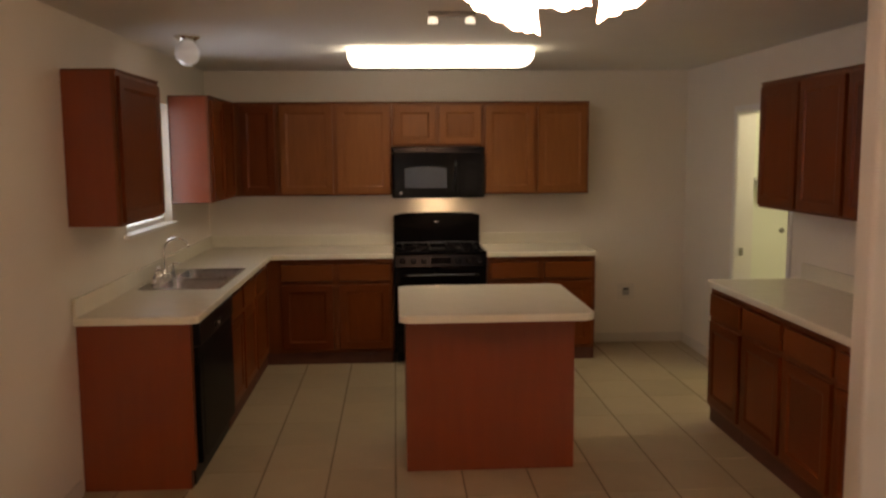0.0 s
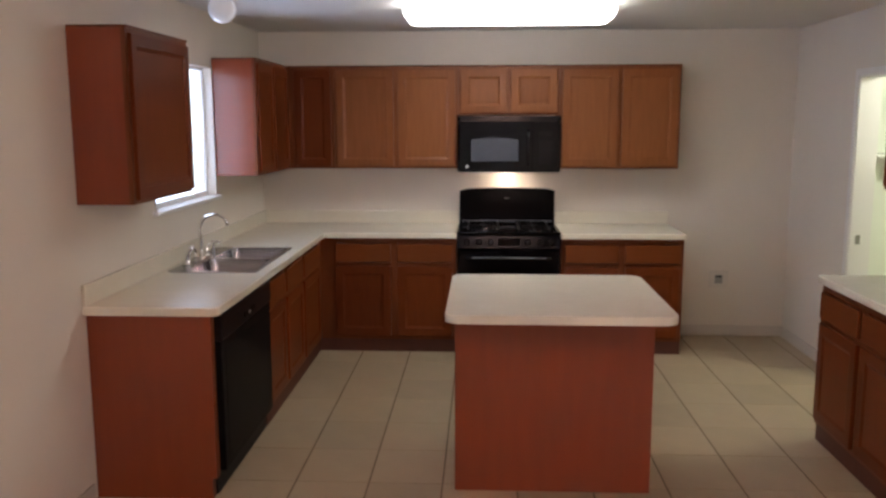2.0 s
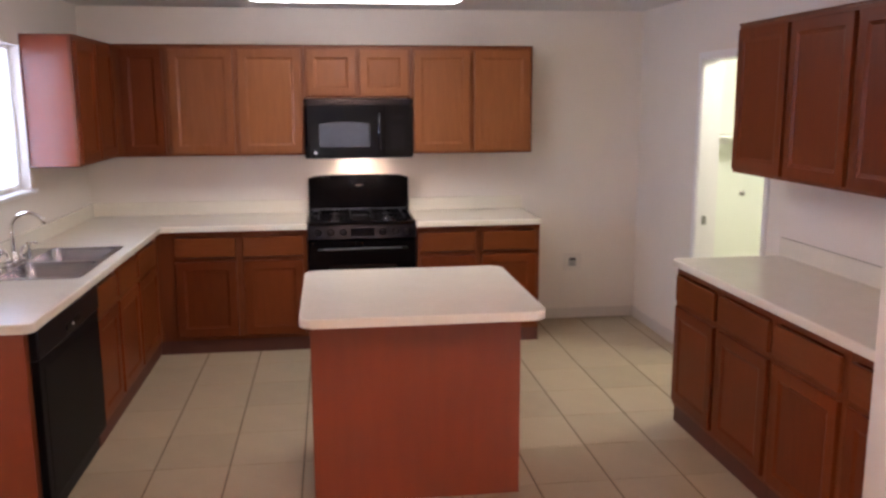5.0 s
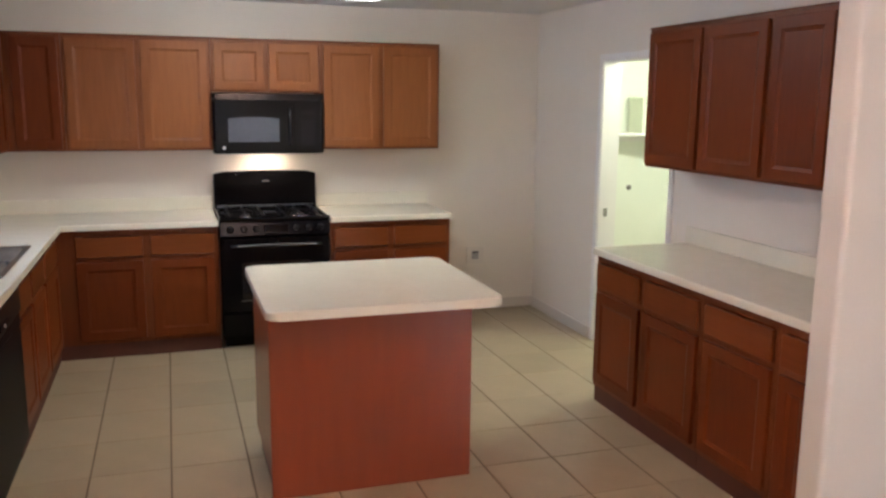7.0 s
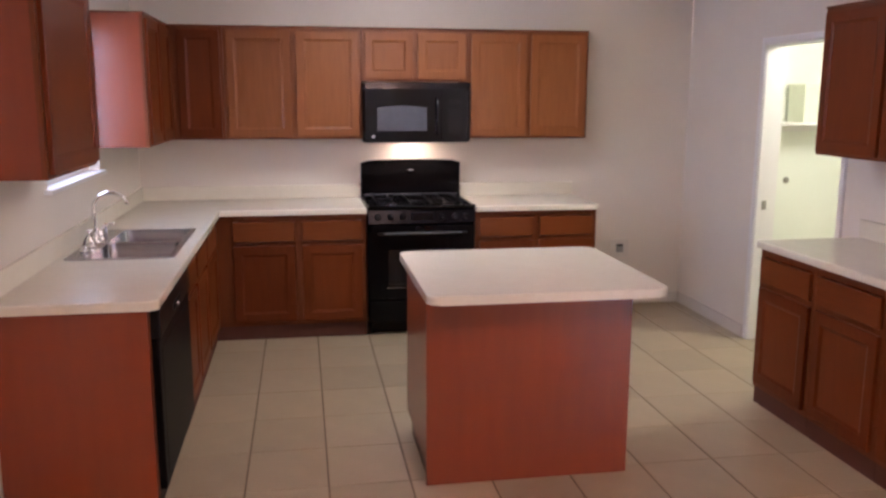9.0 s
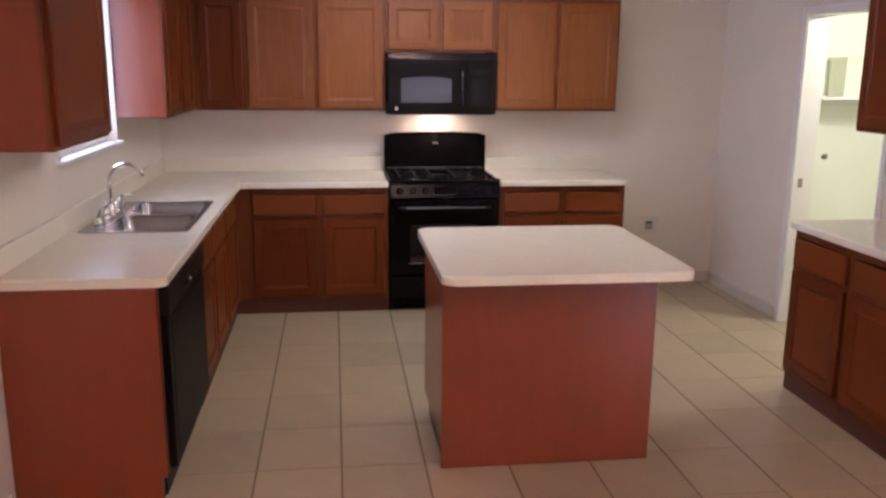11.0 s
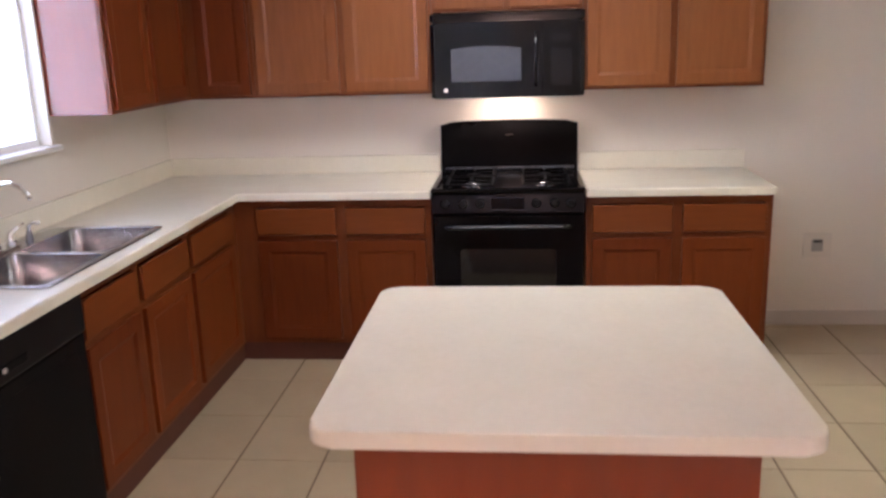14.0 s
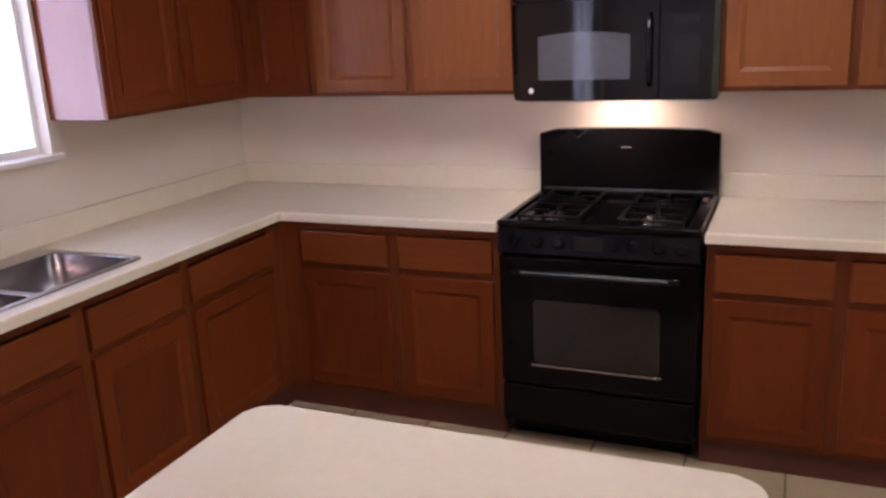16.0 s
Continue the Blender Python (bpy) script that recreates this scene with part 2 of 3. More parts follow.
# right wall with the opening to the laundry room
DY0, DY1, DZ = -2.02, -1.105, 2.03
WING = -4.02
setting("wall_east", join((RX, RX + T, DY1, T, 0, H), (RX, RX + T, WING, DY0, 0, H), (RX, RX + T, DY0, DY1, DZ, H)), WALL)
wing = prism(rounded(3.55, RX + T, WING - 0.13, WING, (0, 0, 0.02, 0.02), 4), 0, H)
setting("wall_wing", wing, WALL)
setting("wall_living_north", join((RX + T, FARX, WING - 0.13, WING, 0, H)), WALL)
setting("wall_living_east", join((FARX, FARX + T, BACKY - T, WING, 0, H)), WALL)
# opening for the unseen south window, its place assumed
QX0, QX1, QZ0, QZ1 = 4.6, 6.0, 0.6, 2.08
setting("wall_south", join((0, QX0, BACKY - T, BACKY, 0, H), (QX1, FARX, BACKY - T, BACKY, 0, H), (QX0, QX1, BACKY - T, BACKY, 0, QZ0),
                           (QX0, QX1, BACKY - T, BACKY, QZ1, H)), WALL)
setting("ceiling", join((-T, FARX + T, BACKY - T, WING, H, H + 0.1), (-T, RX + T, WING, T, H, H + 0.1)), CEIL)
# laundry room
setting("wall_laundry_north", join((RX + T, 6.2, 0, T, 0, H)), LAUNDRY)
setting("wall_laundry_east", join((6.2, 6.2 + T, -3.0, T, 0, H)), LAUNDRY)
setting("wall_laundry_south", join((RX + T, 6.2 + T, -3.0 - T, -3.0, 0, H)), LAUNDRY)
setting("wall_laundry_west", join((RX + T, RX + T + 0.01, -3.0, DY0 - 0.004, 0, H), (RX + T, RX + T + 0.01, DY1 + 0.004, 0, 0, H)), LAUNDRY)
setting("ceiling_laundry", join((RX + T, 6.2 + T, -3.0 - T, T, H, H + 0.1)), CEIL)

# baseboards
setting("baseboard_north", box(3.302, RX - 0.001, -0.013, -0.0005, 0, 0.085, 0.003), BASE)
setting("baseboard_east", box(RX - 0.013, RX - 0.0005, DY1 + 0.05, -0.014, 0, 0.085, 0.003), BASE)
setting("baseboard_west", box(WX + 0.0005, WX + 0.013, GY1 + 0.01, -3.17, 0, 0.085, 0.003), BASE)
setting("baseboard_wing", box(3.502, FARX, WING - 0.143, WING - 0.131, 0, 0.085, 0.003), BASE)

# door casing and jamb of the laundry opening
def casing():
    root = tagged(new("door_1"), kind="structure")
    part("jamb", box(RX - 0.004, RX + T + 0.014, DY1 - 0.02, DY1 + 0.003, 0, DZ), TRIM, root)
    part("jamb", box(RX - 0.004, RX + T + 0.014, DY0 - 0.003, DY0 + 0.02, 0, DZ), TRIM, root)
    part("head_jamb", box(RX - 0.004, RX + T + 0.014, DY0 + 0.02, DY1 - 0.02, DZ - 0.02, DZ + 0.003), TRIM, root)
    part("casing", box(RX - 0.016, RX - 0.001, DY1 - 0.012, DY1 + 0.03, 0, DZ + 0.03, 0.004), TRIM, root)
    part("casing", box(RX - 0.016, RX - 0.001, DY0 - 0.03, DY0 + 0.012, 0, DZ + 0.03, 0.004), TRIM, root)
    part("head_casing", box(RX - 0.016, RX - 0.001, DY0 + 0.013, DY1 - 0.013, DZ - 0.012, DZ + 0.03, 0.004), TRIM, root)
    part("strike_plate", box(RX + 0.035, RX + 0.065, DY1 - 0.024, DY1 - 0.0195, 0.92, 0.98, 0.001), BRONZE, root, "dull metal strike plate")
casing()


def window(name, x, y0, y1, z0, z1):
    root = tagged(new(name), kind="structure")
    w = 0.03
    part("window_frame", join((x - 0.09, x - 0.05, y0, y0 + w, z0, z1), (x - 0.09, x - 0.05, y1 - w, y1, z0, z1),
                              (x - 0.09, x - 0.05, y0 + w, y1 - w, z0, z0 + w), (x - 0.09, x - 0.05, y0 + w, y1 - w, z1 - w, z1)), TRIM, root)
    part("reveal", join((x - 0.05, x + 0.006, y1 - 0.012, y1 + 0.001, z0, z1), (x - 0.05, x + 0.006, y0 - 0.001, y0 + 0.012, z0, z1),
                        (x - 0.05, x + 0.006, y0 + 0.012, y1 - 0.012, z1 - 0.012, z1 + 0.001)), WALL, root)
    part("window_sill", box(x - 0.05, x + 0.038, y0 - 0.03, y1 + 0.03, z0 - 0.022, z0 + 0.001, 0.006), TRIM, root)
    pane = part("pane", box(x - 0.072, x - 0.068, y0 + w, y1 - w, z0 + w, z1 - w), GLASS, root)
    pane.visible_shadow = False
window("window_1", WX, WY0, WY1, WZ0, WZ1)


def patio(name):
    root = tagged(new(name), kind="structure")
    mid = (GY0 + GY1) / 2
    for y0, y1 in ((GY0, mid), (mid, GY1)):
        part("door_frame", join((-0.09, -0.03, y0, y0 + 0.06, 0, GZ), (-0.09, -0.03, y1 - 0.06, y1, 0, GZ),
                                (-0.09, -0.03, y0 + 0.06, y1 - 0.06, 0, 0.09), (-0.09, -0.03, y0 + 0.06, y1 - 0.06, GZ - 0.07, GZ)), TRIM, root)
        p = part("pane", box(-0.062, -0.058, y0 + 0.06, y1 - 0.06, 0.09, GZ - 0.07), GLASS, root)
        p.visible_shadow = False
patio("window_2")


# window behind the walk, never in view, added for the warm fill
def added_south_window(name):
    root = tagged(new(name), kind="structure")
    y, w = BACKY, 0.05
    part("window_frame", join((QX0, QX0 + w, y - 0.09, y - 0.04, QZ0, QZ1), (QX1 - w, QX1, y - 0.09, y - 0.04, QZ0, QZ1),
                              (QX0 + w, QX1 - w, y - 0.09, y - 0.04, QZ0, QZ0 + w), (QX0 + w, QX1 - w, y - 0.09, y - 0.04, QZ1 - w, QZ1)), TRIM, root)
    p = part("pane", box(QX0 + w, QX1 - w, y - 0.067, y - 0.063, QZ0 + w, QZ1 - w), GLASS, root)
    p.visible_shadow = False
added_south_window("added_window_3")
setting("backdrop_south", box(-1.1, 9.0, -11.1, -11.0, -0.14, 5), SKYGLOW)
setting("ground", box(-60, 60, -60, 60, -0.3, -0.15), GROUND)
setting("backdrop_west", box(-1.3, -1.2, -14, 5, -0.14, 5), SKYGLOW)
setting("floor", join((-T, FARX + T, BACKY - T, WING, -0.14, -0.003), (-T, 6.2 + T, WING, T, -0.14, -0.003)), GROUT)


# ---- cabinets ----
def panel_door(root, name, x0, x1, y, z0, z1, frame=0.055, mat=None):
    """A framed door with a recessed flat panel; its face at -y."""
    mat = mat or WOOD
    t = 0.019
    bm = join((x0, x0 + frame, y - t, y, z0, z1), (x1 - frame, x1, y - t, y, z0, z1),
              (x0 + frame, x1 - frame, y - t, y, z0, z0 + frame), (x0 + frame, x1 - frame, y - t, y, z1 - frame, z1))
    bmesh.ops.remove_doubles(bm, verts=bm.verts, dist=0.0001)
    rim = [e for e in bm.edges if all(v.co.y < y - t + 1e-4 for v in e.verts) and (
        all(abs(v.co.x - x0) < 1e-4 for v in e.verts) or all(abs(v.co.x - x1) < 1e-4 for v in e.verts)
        or all(abs(v.co.z - z0) < 1e-4 for v in e.verts) or all(abs(v.co.z - z1) < 1e-4 for v in e.verts))]
    bmesh.ops.bevel(bm, geom=rim, offset=0.003, segments=2, affect="EDGES", profile=0.5)
    # sloped moulding inside the frame
    a, b = frame, frame + 0.018
    outer = [bm.verts.new(p) for p in ((x0 + a, y - t + 0.001, z0 + a), (x1 - a, y - t + 0.001, z0 + a), (x1 - a, y - t + 0.001, z1 - a), (x0 + a, y - t + 0.001, z1 - a))]
    inner = [bm.verts.new(p) for p in ((x0 + b, y - 0.0115, z0 + b), (x1 - b, y - 0.0115, z0 + b), (x1 - b, y - 0.0115, z1 - b), (x0 + b, y - 0.0115, z1 - b))]
    for i in range(4):
        bm.faces.new((outer[i], outer[(i + 1) % 4], inner[(i + 1) % 4], inner[i]))
    door = part(name, bm, mat, root)
    part("door_panel", box(x0 + b - 0.002, x1 - b + 0.002, y - 0.0118, y - 0.002, z0 + b - 0.002, z1 - b + 0.002), mat, door)
    return door


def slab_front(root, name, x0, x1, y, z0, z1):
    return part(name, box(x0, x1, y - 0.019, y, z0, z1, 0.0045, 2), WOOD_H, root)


def base_cabinet(x, y, rz, w, cols, label, d=0.60, group="kitchen base cabinets"):
    """cols: the doors as (from, to) along the front. Back at y=0, face towards -y of its own."""
    root = thing("base_cabinet", x, y, 0, label, "cabinet", group, rz)
    t = 0.018
    part("side_panel", box(0.0, t, -d + 0.02, -0.002, 0.10, 0.875), VENEER, root)
    part("side_panel", box(w - t, w, -d + 0.02, -0.002, 0.10, 0.875), VENEER, root)
    part("bottom_panel", box(t, w - t, -d + 0.02, -0.002, 0.10, 0.12), VENEER, root)
    part("back_panel", box(t, w - t, -0.02, -0.002, 0.12, 0.875), VENEER, root)
    fr = [(0, w, 0.835, 0.875), (0, w, 0.10, 0.135), (0, w, 0.655, 0.685)]
    xs = [0.0] + [0.5 * (a[1] + b[0]) for a, b in zip(cols, cols[1:])] + [w]
    uprights = [(0, cols[0][0] + 0.012)] + [(q - 0.025, q + 0.025) for q in xs[1:-1]] + [(cols[-1][1] - 0.012, w)]
    bm = bmesh.new()
    for a, b, z0, z1 in fr:
        box(a, b, -d, -d + 0.019, z0, z1, bm=bm)
    for a, b in uprights:
        for z0, z1 in ((0.135, 0.655), (0.685, 0.835)):
            box(a, b, -d, -d + 0.019, z0, z1, bm=bm)
    part("face_frame", bm, FRAME, root)
    part("toe_kick", box(0.0, w, -d + 0.012, -d + 0.027, 0, 0.0995), KICK, root, "dark recessed kick board")
    for a, b in cols:
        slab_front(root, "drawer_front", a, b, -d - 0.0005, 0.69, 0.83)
        panel_door(root, "door", a, b, -d - 0.0005, 0.13, 0.66, mat=WOOD_SHADED)
    return root


def wall_cabinet(x, y, rz, w, cols, z0, z1, label, d=0.32, group="kitchen wall cabinets", mat=None):
    root = thing("wall_cabinet", x, y, z0, label, "cabinet", group, rz)
    h = z1 - z0
    t = 0.016
    part("side_panel", box(0, t, -d + 0.02, -0.002, 0, h), VENEER, root)
    part("side_panel", box(w - t, w, -d + 0.02, -0.002, 0, h), VENEER, root)
    part("bottom_panel", box(t, w - t, -d + 0.02, -0.002, 0.012, 0.03), VENEER, root)
    part("top_panel", box(t, w - t, -d + 0.02, -0.002, h - 0.018, h), VENEER, root)
    part("back_panel", box(t, w - t, -0.012, -0.002, 0.03, h - 0.018), VENEER, root)
    bm = bmesh.new()
    for a, b in ((0, 0.035), (h - 0.035, h)):
        box(0, w, -d, -d + 0.02, a, b, bm=bm)
    ends = [(0, cols[0][0] + 0.012)] + [(0.5 * (p[1] + q[0]) - 0.022, 0.5 * (p[1] + q[0]) + 0.022) for p, q in zip(cols, cols[1:])] + [(cols[-1][1] - 0.012, w)]
    for a, b in ends:
        box(a, b, -d, -d + 0.02, 0.035, h - 0.035, bm=bm)
    # shaded doors take the shaded frame tone, lit doors the lit one
    part("face_frame", bm, FRAME if mat else FRAME_LIT, root)
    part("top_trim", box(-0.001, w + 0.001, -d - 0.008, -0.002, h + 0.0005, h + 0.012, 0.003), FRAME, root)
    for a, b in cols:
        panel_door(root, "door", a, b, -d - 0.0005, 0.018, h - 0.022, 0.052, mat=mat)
    return root


LB = 0.600 - WX   # depth of the left base run
# back run: doors face the room
base_cabinet(0.69, 0, 0, 0.935, [(0.03, 0.445), (0.495, 0.905)], "cherry base cabinet, two drawers over two doors, beside the stove")
base_cabinet(2.398, 0, 0, 0.897, [(0.03, 0.42), (0.47, 0.867)], "cherry base cabinet, two drawers over two doors, beside bare wall")
# left run, faces +x
base_cabinet(WX, -1.245, 90, 0.60, [(0.025, 0.555)], "cherry base cabinet with one drawer and one door, in corner", LB)
base_cabinet(WX, -2.19, 90, 0.942, [(0.02, 0.42), (0.47, 0.92)], "cherry sink base cabinet, two false fronts over two doors", LB)
# right run, faces -x
for i, (y, w) in enumerate(((-2.245, 0.50), (-2.748, 0.51), (-3.261, 0.51), (-3.774, 0.243))):
    base_cabinet(RX, y, -90, w, [(0.025, w - 0.025)], ("cherry base cabinet, one drawer over one door, under side counter",
                 "narrow reddish cherry base cabinet beside the end wall")[i == 3], 0.605, "side counter base cabinets")

# filler in the blind corner
root = thing("corner_filler", 0, 0, 0, "cherry filler panel in shaded tone, corner of the base cabinets", "filler panel")
part("panel", join((0.585, 0.69, -0.6, -0.585, 0.10, 0.875), (0.585, 0.60, -0.644, -0.601, 0.10, 0.875)), FRAME, root)
part("toe_kick", join((0.573, 0.69, -0.588, -0.573, 0, 0.0995), (0.573, 0.588, -0.644, -0.589, 0, 0.0995)), KICK, root, "dark recessed kick board")

# end panels
root = thing("end_panel", 0, -3.13, 0, "plain reddish cherry end panel closing the counter beside the dishwasher", "end panel")
part("panel", join((WX + 0.003, 0.578, 0, 0.02, 0.0, 0.10), (WX + 0.003, 0.60, 0, 0.02, 0.10, 0.875)), VENEER, root)
part("front_stile", box(0.5805, 0.6005, 0.021, 0.05, 0.1, 0.875, 0.002), FRAME, root)
part("toe_kick", box(0.55, 0.578, 0.021, 0.05, 0, 0.0995), KICK, root)

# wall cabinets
# side, corner and window cabinets carry painted shade; back uppers the lit tone
wall_cabinet(WX, -3.14, 90, 0.745, [(0.022, 0.723)], 1.372, 2.134, "reddish cherry wall cabinet with one door, standing alone beside the window", 0.26, mat=WOOD_SHADED)
wall_cabinet(WX, -1.205, 90, 0.877, [(0.02, 0.405), (0.44, 0.84)], 1.372, 2.134, "reddish cherry wall cabinet with two doors between window and corner", 0.29, mat=WOOD_SHADED)
wall_cabinet(0.308, 0, 0, 0.372, [(0.072, 0.352)], 1.372, 2.134, "narrow reddish cherry wall cabinet with one door in the corner", mat=WOOD_SHADED)
wall_cabinet(0.682, 0, 0, 0.946, [(0.02, 0.455), (0.49, 0.925)], 1.372, 2.134, "reddish cherry wall cabinet with two doors over the back counter")
wall_cabinet(1.630, 0, 0, 0.762, [(0.02, 0.365), (0.397, 0.742)], 1.775, 2.134, "short cherry wall cabinet in lit tone, two doors, above microwave")
wall_cabinet(2.394, 0, 0, 0.898, [(0.02, 0.43), (0.465, 0.878)], 1.372, 2.134, "reddish cherry wall cabinet with two doors, ending at a bare wall")
wall_cabinet(RX, -2.19, -90, 1.025, [(0.02, 0.50), (0.53, 1.005)], 1.372, 2.134, "cherry wall cabinet in shaded tone, two doors, above the side counter", 0.30, "side wall cabinets", WOOD_SHADED)
wall_cabinet(RX, -3.217, -90, 0.80, [(0.02, 0.385), (0.415, 0.78)], 1.372, 2.134, "cherry wall cabinet in shaded tone, two doors, beside the end wall", 0.30, "side wall cabinets", WOOD_SHADED)


# ---- worktops ----
def slab(name, parent, faces, z0, z1, mat, bevel=0.008, corners=()):
    """A slab from rectangles that share their edges; outer edges rounded."""
    xs = sorted({round(v, 4) for f in faces for v in f[:2]})
    ys = sorted({round(v, 4) for f in faces for v in f[2:]})
    bm = bmesh.new()
    grid = {(x, y): None for x in xs for y in ys}

    def vert(x, y):
        if grid[(x, y)] is None:
            grid[(x, y)] = bm.verts.new((x, y, z1))
        return grid[(x, y)]
    for a, b in zip(xs, xs[1:]):
        for c, d in zip(ys, ys[1:]):
            mx, my = (a + b) / 2, (c + d) / 2
            if any(f[0] < mx < f[1] and f[2] < my < f[3] for f in faces):
                bm.faces.new((vert(a, c), vert(b, c), vert(b, d), vert(a, d)))
    ret = bmesh.ops.extrude_face_region(bm, geom=bm.faces[:])
    bmesh.ops.translate(bm, verts=[v for v in ret["geom"] if isinstance(v, bmesh.types.BMVert)], vec=(0, 0, z0 - z1))
    bmesh.ops.recalc_face_normals(bm, faces=bm.faces)
    bmesh.ops.dissolve_limit(bm, angle_limit=0.01, verts=bm.verts, edges=bm.edges)
    for cx, cy, r in corners:
        es = [e for e in bm.edges if all(abs(v.co.x - cx) < 1e-3 and abs(v.co.y - cy) < 1e-3 for v in e.verts)]
        bmesh.ops.bevel(bm, geom=es, offset=r, segments=6, affect="EDGES", profile=0.5)
    es = [e for e in bm.edges if all(v.co.z > z1 - 1e-4 for v in e.verts) and len(e.link_faces) == 2 and e.calc_face_angle(0) > 0.5]
    bmesh.ops.bevel(bm, geom=es, offset=bevel, segments=3, affect="EDGES", profile=0.5)
    return part(name, bm, mat, parent)


SX0, SX1, SY0, SY1 = 0.085, 0.585, -2.30, -1.40
CT = 0.914
root = thing("worktop", 0, 0, 0, "cream laminate corner worktop with low backsplash on cherry cabinets", "worktop")
slab("counter", root, [(WX + 0.002, SX0 + 0.02, -3.16, -0.002), (SX0 + 0.02, SX1 - 0.02, -3.16, SY0 + 0.02), (SX0 + 0.02, SX1 - 0.02, SY1 - 0.02, -0.002),
                       (SX1 - 0.02, 0.645, -3.16, -0.002), (0.645, 1.626, -0.645, -0.002)], CT - 0.038, CT, TOP, corners=((0.645, -3.16, 0.04),))
part("backsplash", box(WX + 0.002, WX + 0.021, -3.16, -0.002, CT + 0.0005, CT + 0.10, 0.004), TOP, root)
part("backsplash", box(WX + 0.022, 1.626, -0.021, -0.002, CT + 0.0005, CT + 0.10, 0.004), TOP, root)
root = thing("worktop", 2.396, 0, 0, "short cream laminate worktop with a low backsplash, beside the stove", "worktop")
slab("counter", root, [(0, 0.901, -0.645, -0.002)], CT - 0.038, CT, TOP)
part("backsplash", box(0, 0.900, -0.021, -0.002, CT + 0.0005, CT + 0.10, 0.004), TOP, root)
root = thing("worktop", RX, -2.225, 0, "long cream laminate side worktop with low backsplash", "worktop", rz=-90)
slab("counter", root, [(0, 1.793, -0.635, -0.002)], CT - 0.038, CT, TOP, corners=((0, -0.635, 0.02),))
part("backsplash", box(0, 1.793, -0.021, -0.002, CT + 0.0005, CT + 0.10, 0.004), TOP, root)

# ---- island ----
root = thing("kitchen_island", 1.66, -3.25, 0, "reddish cherry kitchen island with an overhanging cream laminate top", "kitchen island")
bm = prism(rounded(0.0, 1.0, 0.0, 0.975, 0.05), CT - 0.038, CT, 0.008)
part("counter", bm, TOP, root, "cream laminate island top with rounded corners")
part("front_panel", box(0.035, 0.95, 0.27, 0.289, 0, 0.875, 0.002), VENEER, root)
part("body", join((0.035, 0.053, 0.29, 0.93, 0.1, 0.875), (0.932, 0.95, 0.29, 0.93, 0.1, 0.875), (0.053, 0.932, 0.29, 0.93, 0.1, 0.118)), VENEER, root)
part("toe_kick", join((0.05, 0.935, 0.29, 0.86, 0, 0.1)), KICK, root, "dark recessed kick board")
bm = join((0.035, 0.95, 0.911, 0.93, 0.835, 0.875), (0.035, 0.95, 0.911, 0.93, 0.1, 0.135), (0.035, 0.07, 0.911, 0.93, 0.135, 0.835),
          (0.915, 0.95, 0.911, 0.93, 0.135, 0.835), (0.47, 0.515, 0.911, 0.93, 0.135, 0.835))
part("face_frame", bm, FRAME, root)
for a, b in ((0.055, 0.482), (0.503, 0.93)):
    part("door", box(a, b, 0.9315, 0.95, 0.12, 0.85, 0.004), WOOD, root)


# ---- dishwasher ----
root = thing("dishwasher", 0, -3.078, 0, "black built-in dishwasher beside the cherry end panel", "dishwasher", rz=90)
W = 0.885
part("tub", box(0.005, W - 0.005, -0.575, -WX - 0.005, 0.1, 0.87), BLACK_MATT, root)
part("door", box(0.004, W - 0.004, -0.628, -0.577, 0.115, 0.735, 0.006), WASHER, root)
part("door_panel", box(0.06, W - 0.06, -0.6305, -0.6285, 0.16, 0.69, 0.001), WASHER, root, "smooth black door inset")
panel = part("control_panel", box(0.004, W - 0.004, -0.636, -0.577, 0.74, 0.872, 0.008), BLACK_SATIN, root)
part("latch_handle", box(W / 2 - 0.10, W / 2 + 0.10, -0.643, -0.6365, 0.77, 0.80, 0.004), BLACK_MATT, panel)
dot = part("button", lathe([(0.008, 0), (0.008, 0.004), (0.005, 0.006)], 12, centre=(0, 0, 0)), PLASTIC, panel, "small pale dial dot")
dot.matrix_basis = pose(W / 2 - 0.02, -0.6435, 0.785, 90, 0, 0)
part("toe_kick", box(0.004, W - 0.004, -0.585, -0.57, 0, 0.112), BLACK_MATT, root)


# ---- sink and faucet ----
root = thing("kitchen_sink", 0, 0, CT, "stainless steel double bowl sink set in the cream worktop", "sink")


def bowl(x0, x1, y0, y1, depth):
    """A thin open steel bowl."""
    bm = bmesh.new()
    outs = [rounded(x0, x1, y0, y1, 0.05, 5), rounded(x0 + 0.012, x1 - 0.012, y0 + 0.012, y1 - 0.012, 0.05, 5)]
    n = len(outs[0])
    rings = [[bm.verts.new((x, y, z)) for x, y in o] for o, z in ((outs[0], 0.0035), (outs[1], -depth + 0.02))]
    small = rounded(x0 + 0.04, x1 - 0.04, y0 + 0.04, y1 - 0.04, 0.03, 5)
    rings.append([bm.verts.new((x, y, -depth)) for x, y in small])
    for a, b in zip(rings, rings[1:]):
        for i in range(n):
            bm.faces.new((a[i], a[(i + 1) % n], b[(i + 1) % n], b[i]))
    bm.faces.new(rings[-1])
    return bm


mid = (SY0 + SY1) / 2
cells = [(SX0, SX0 + 0.105, SY0, SY1), (SX1 - 0.03, SX1, SY0, SY1), (SX0 + 0.105, SX1 - 0.03, SY0, SY0 + 0.03),
         (SX0 + 0.105, SX1 - 0.03, SY1 - 0.03, SY1), (SX0 + 0.105, SX1 - 0.03, mid - 0.015, mid + 0.015)]
slab("rim", root, cells, 0.0008, 0.006, STEEL, 0.002, corners=((SX0, SY0, 0.03), (SX1, SY0, 0.03), (SX0, SY1, 0.03), (SX1, SY1, 0.03)))
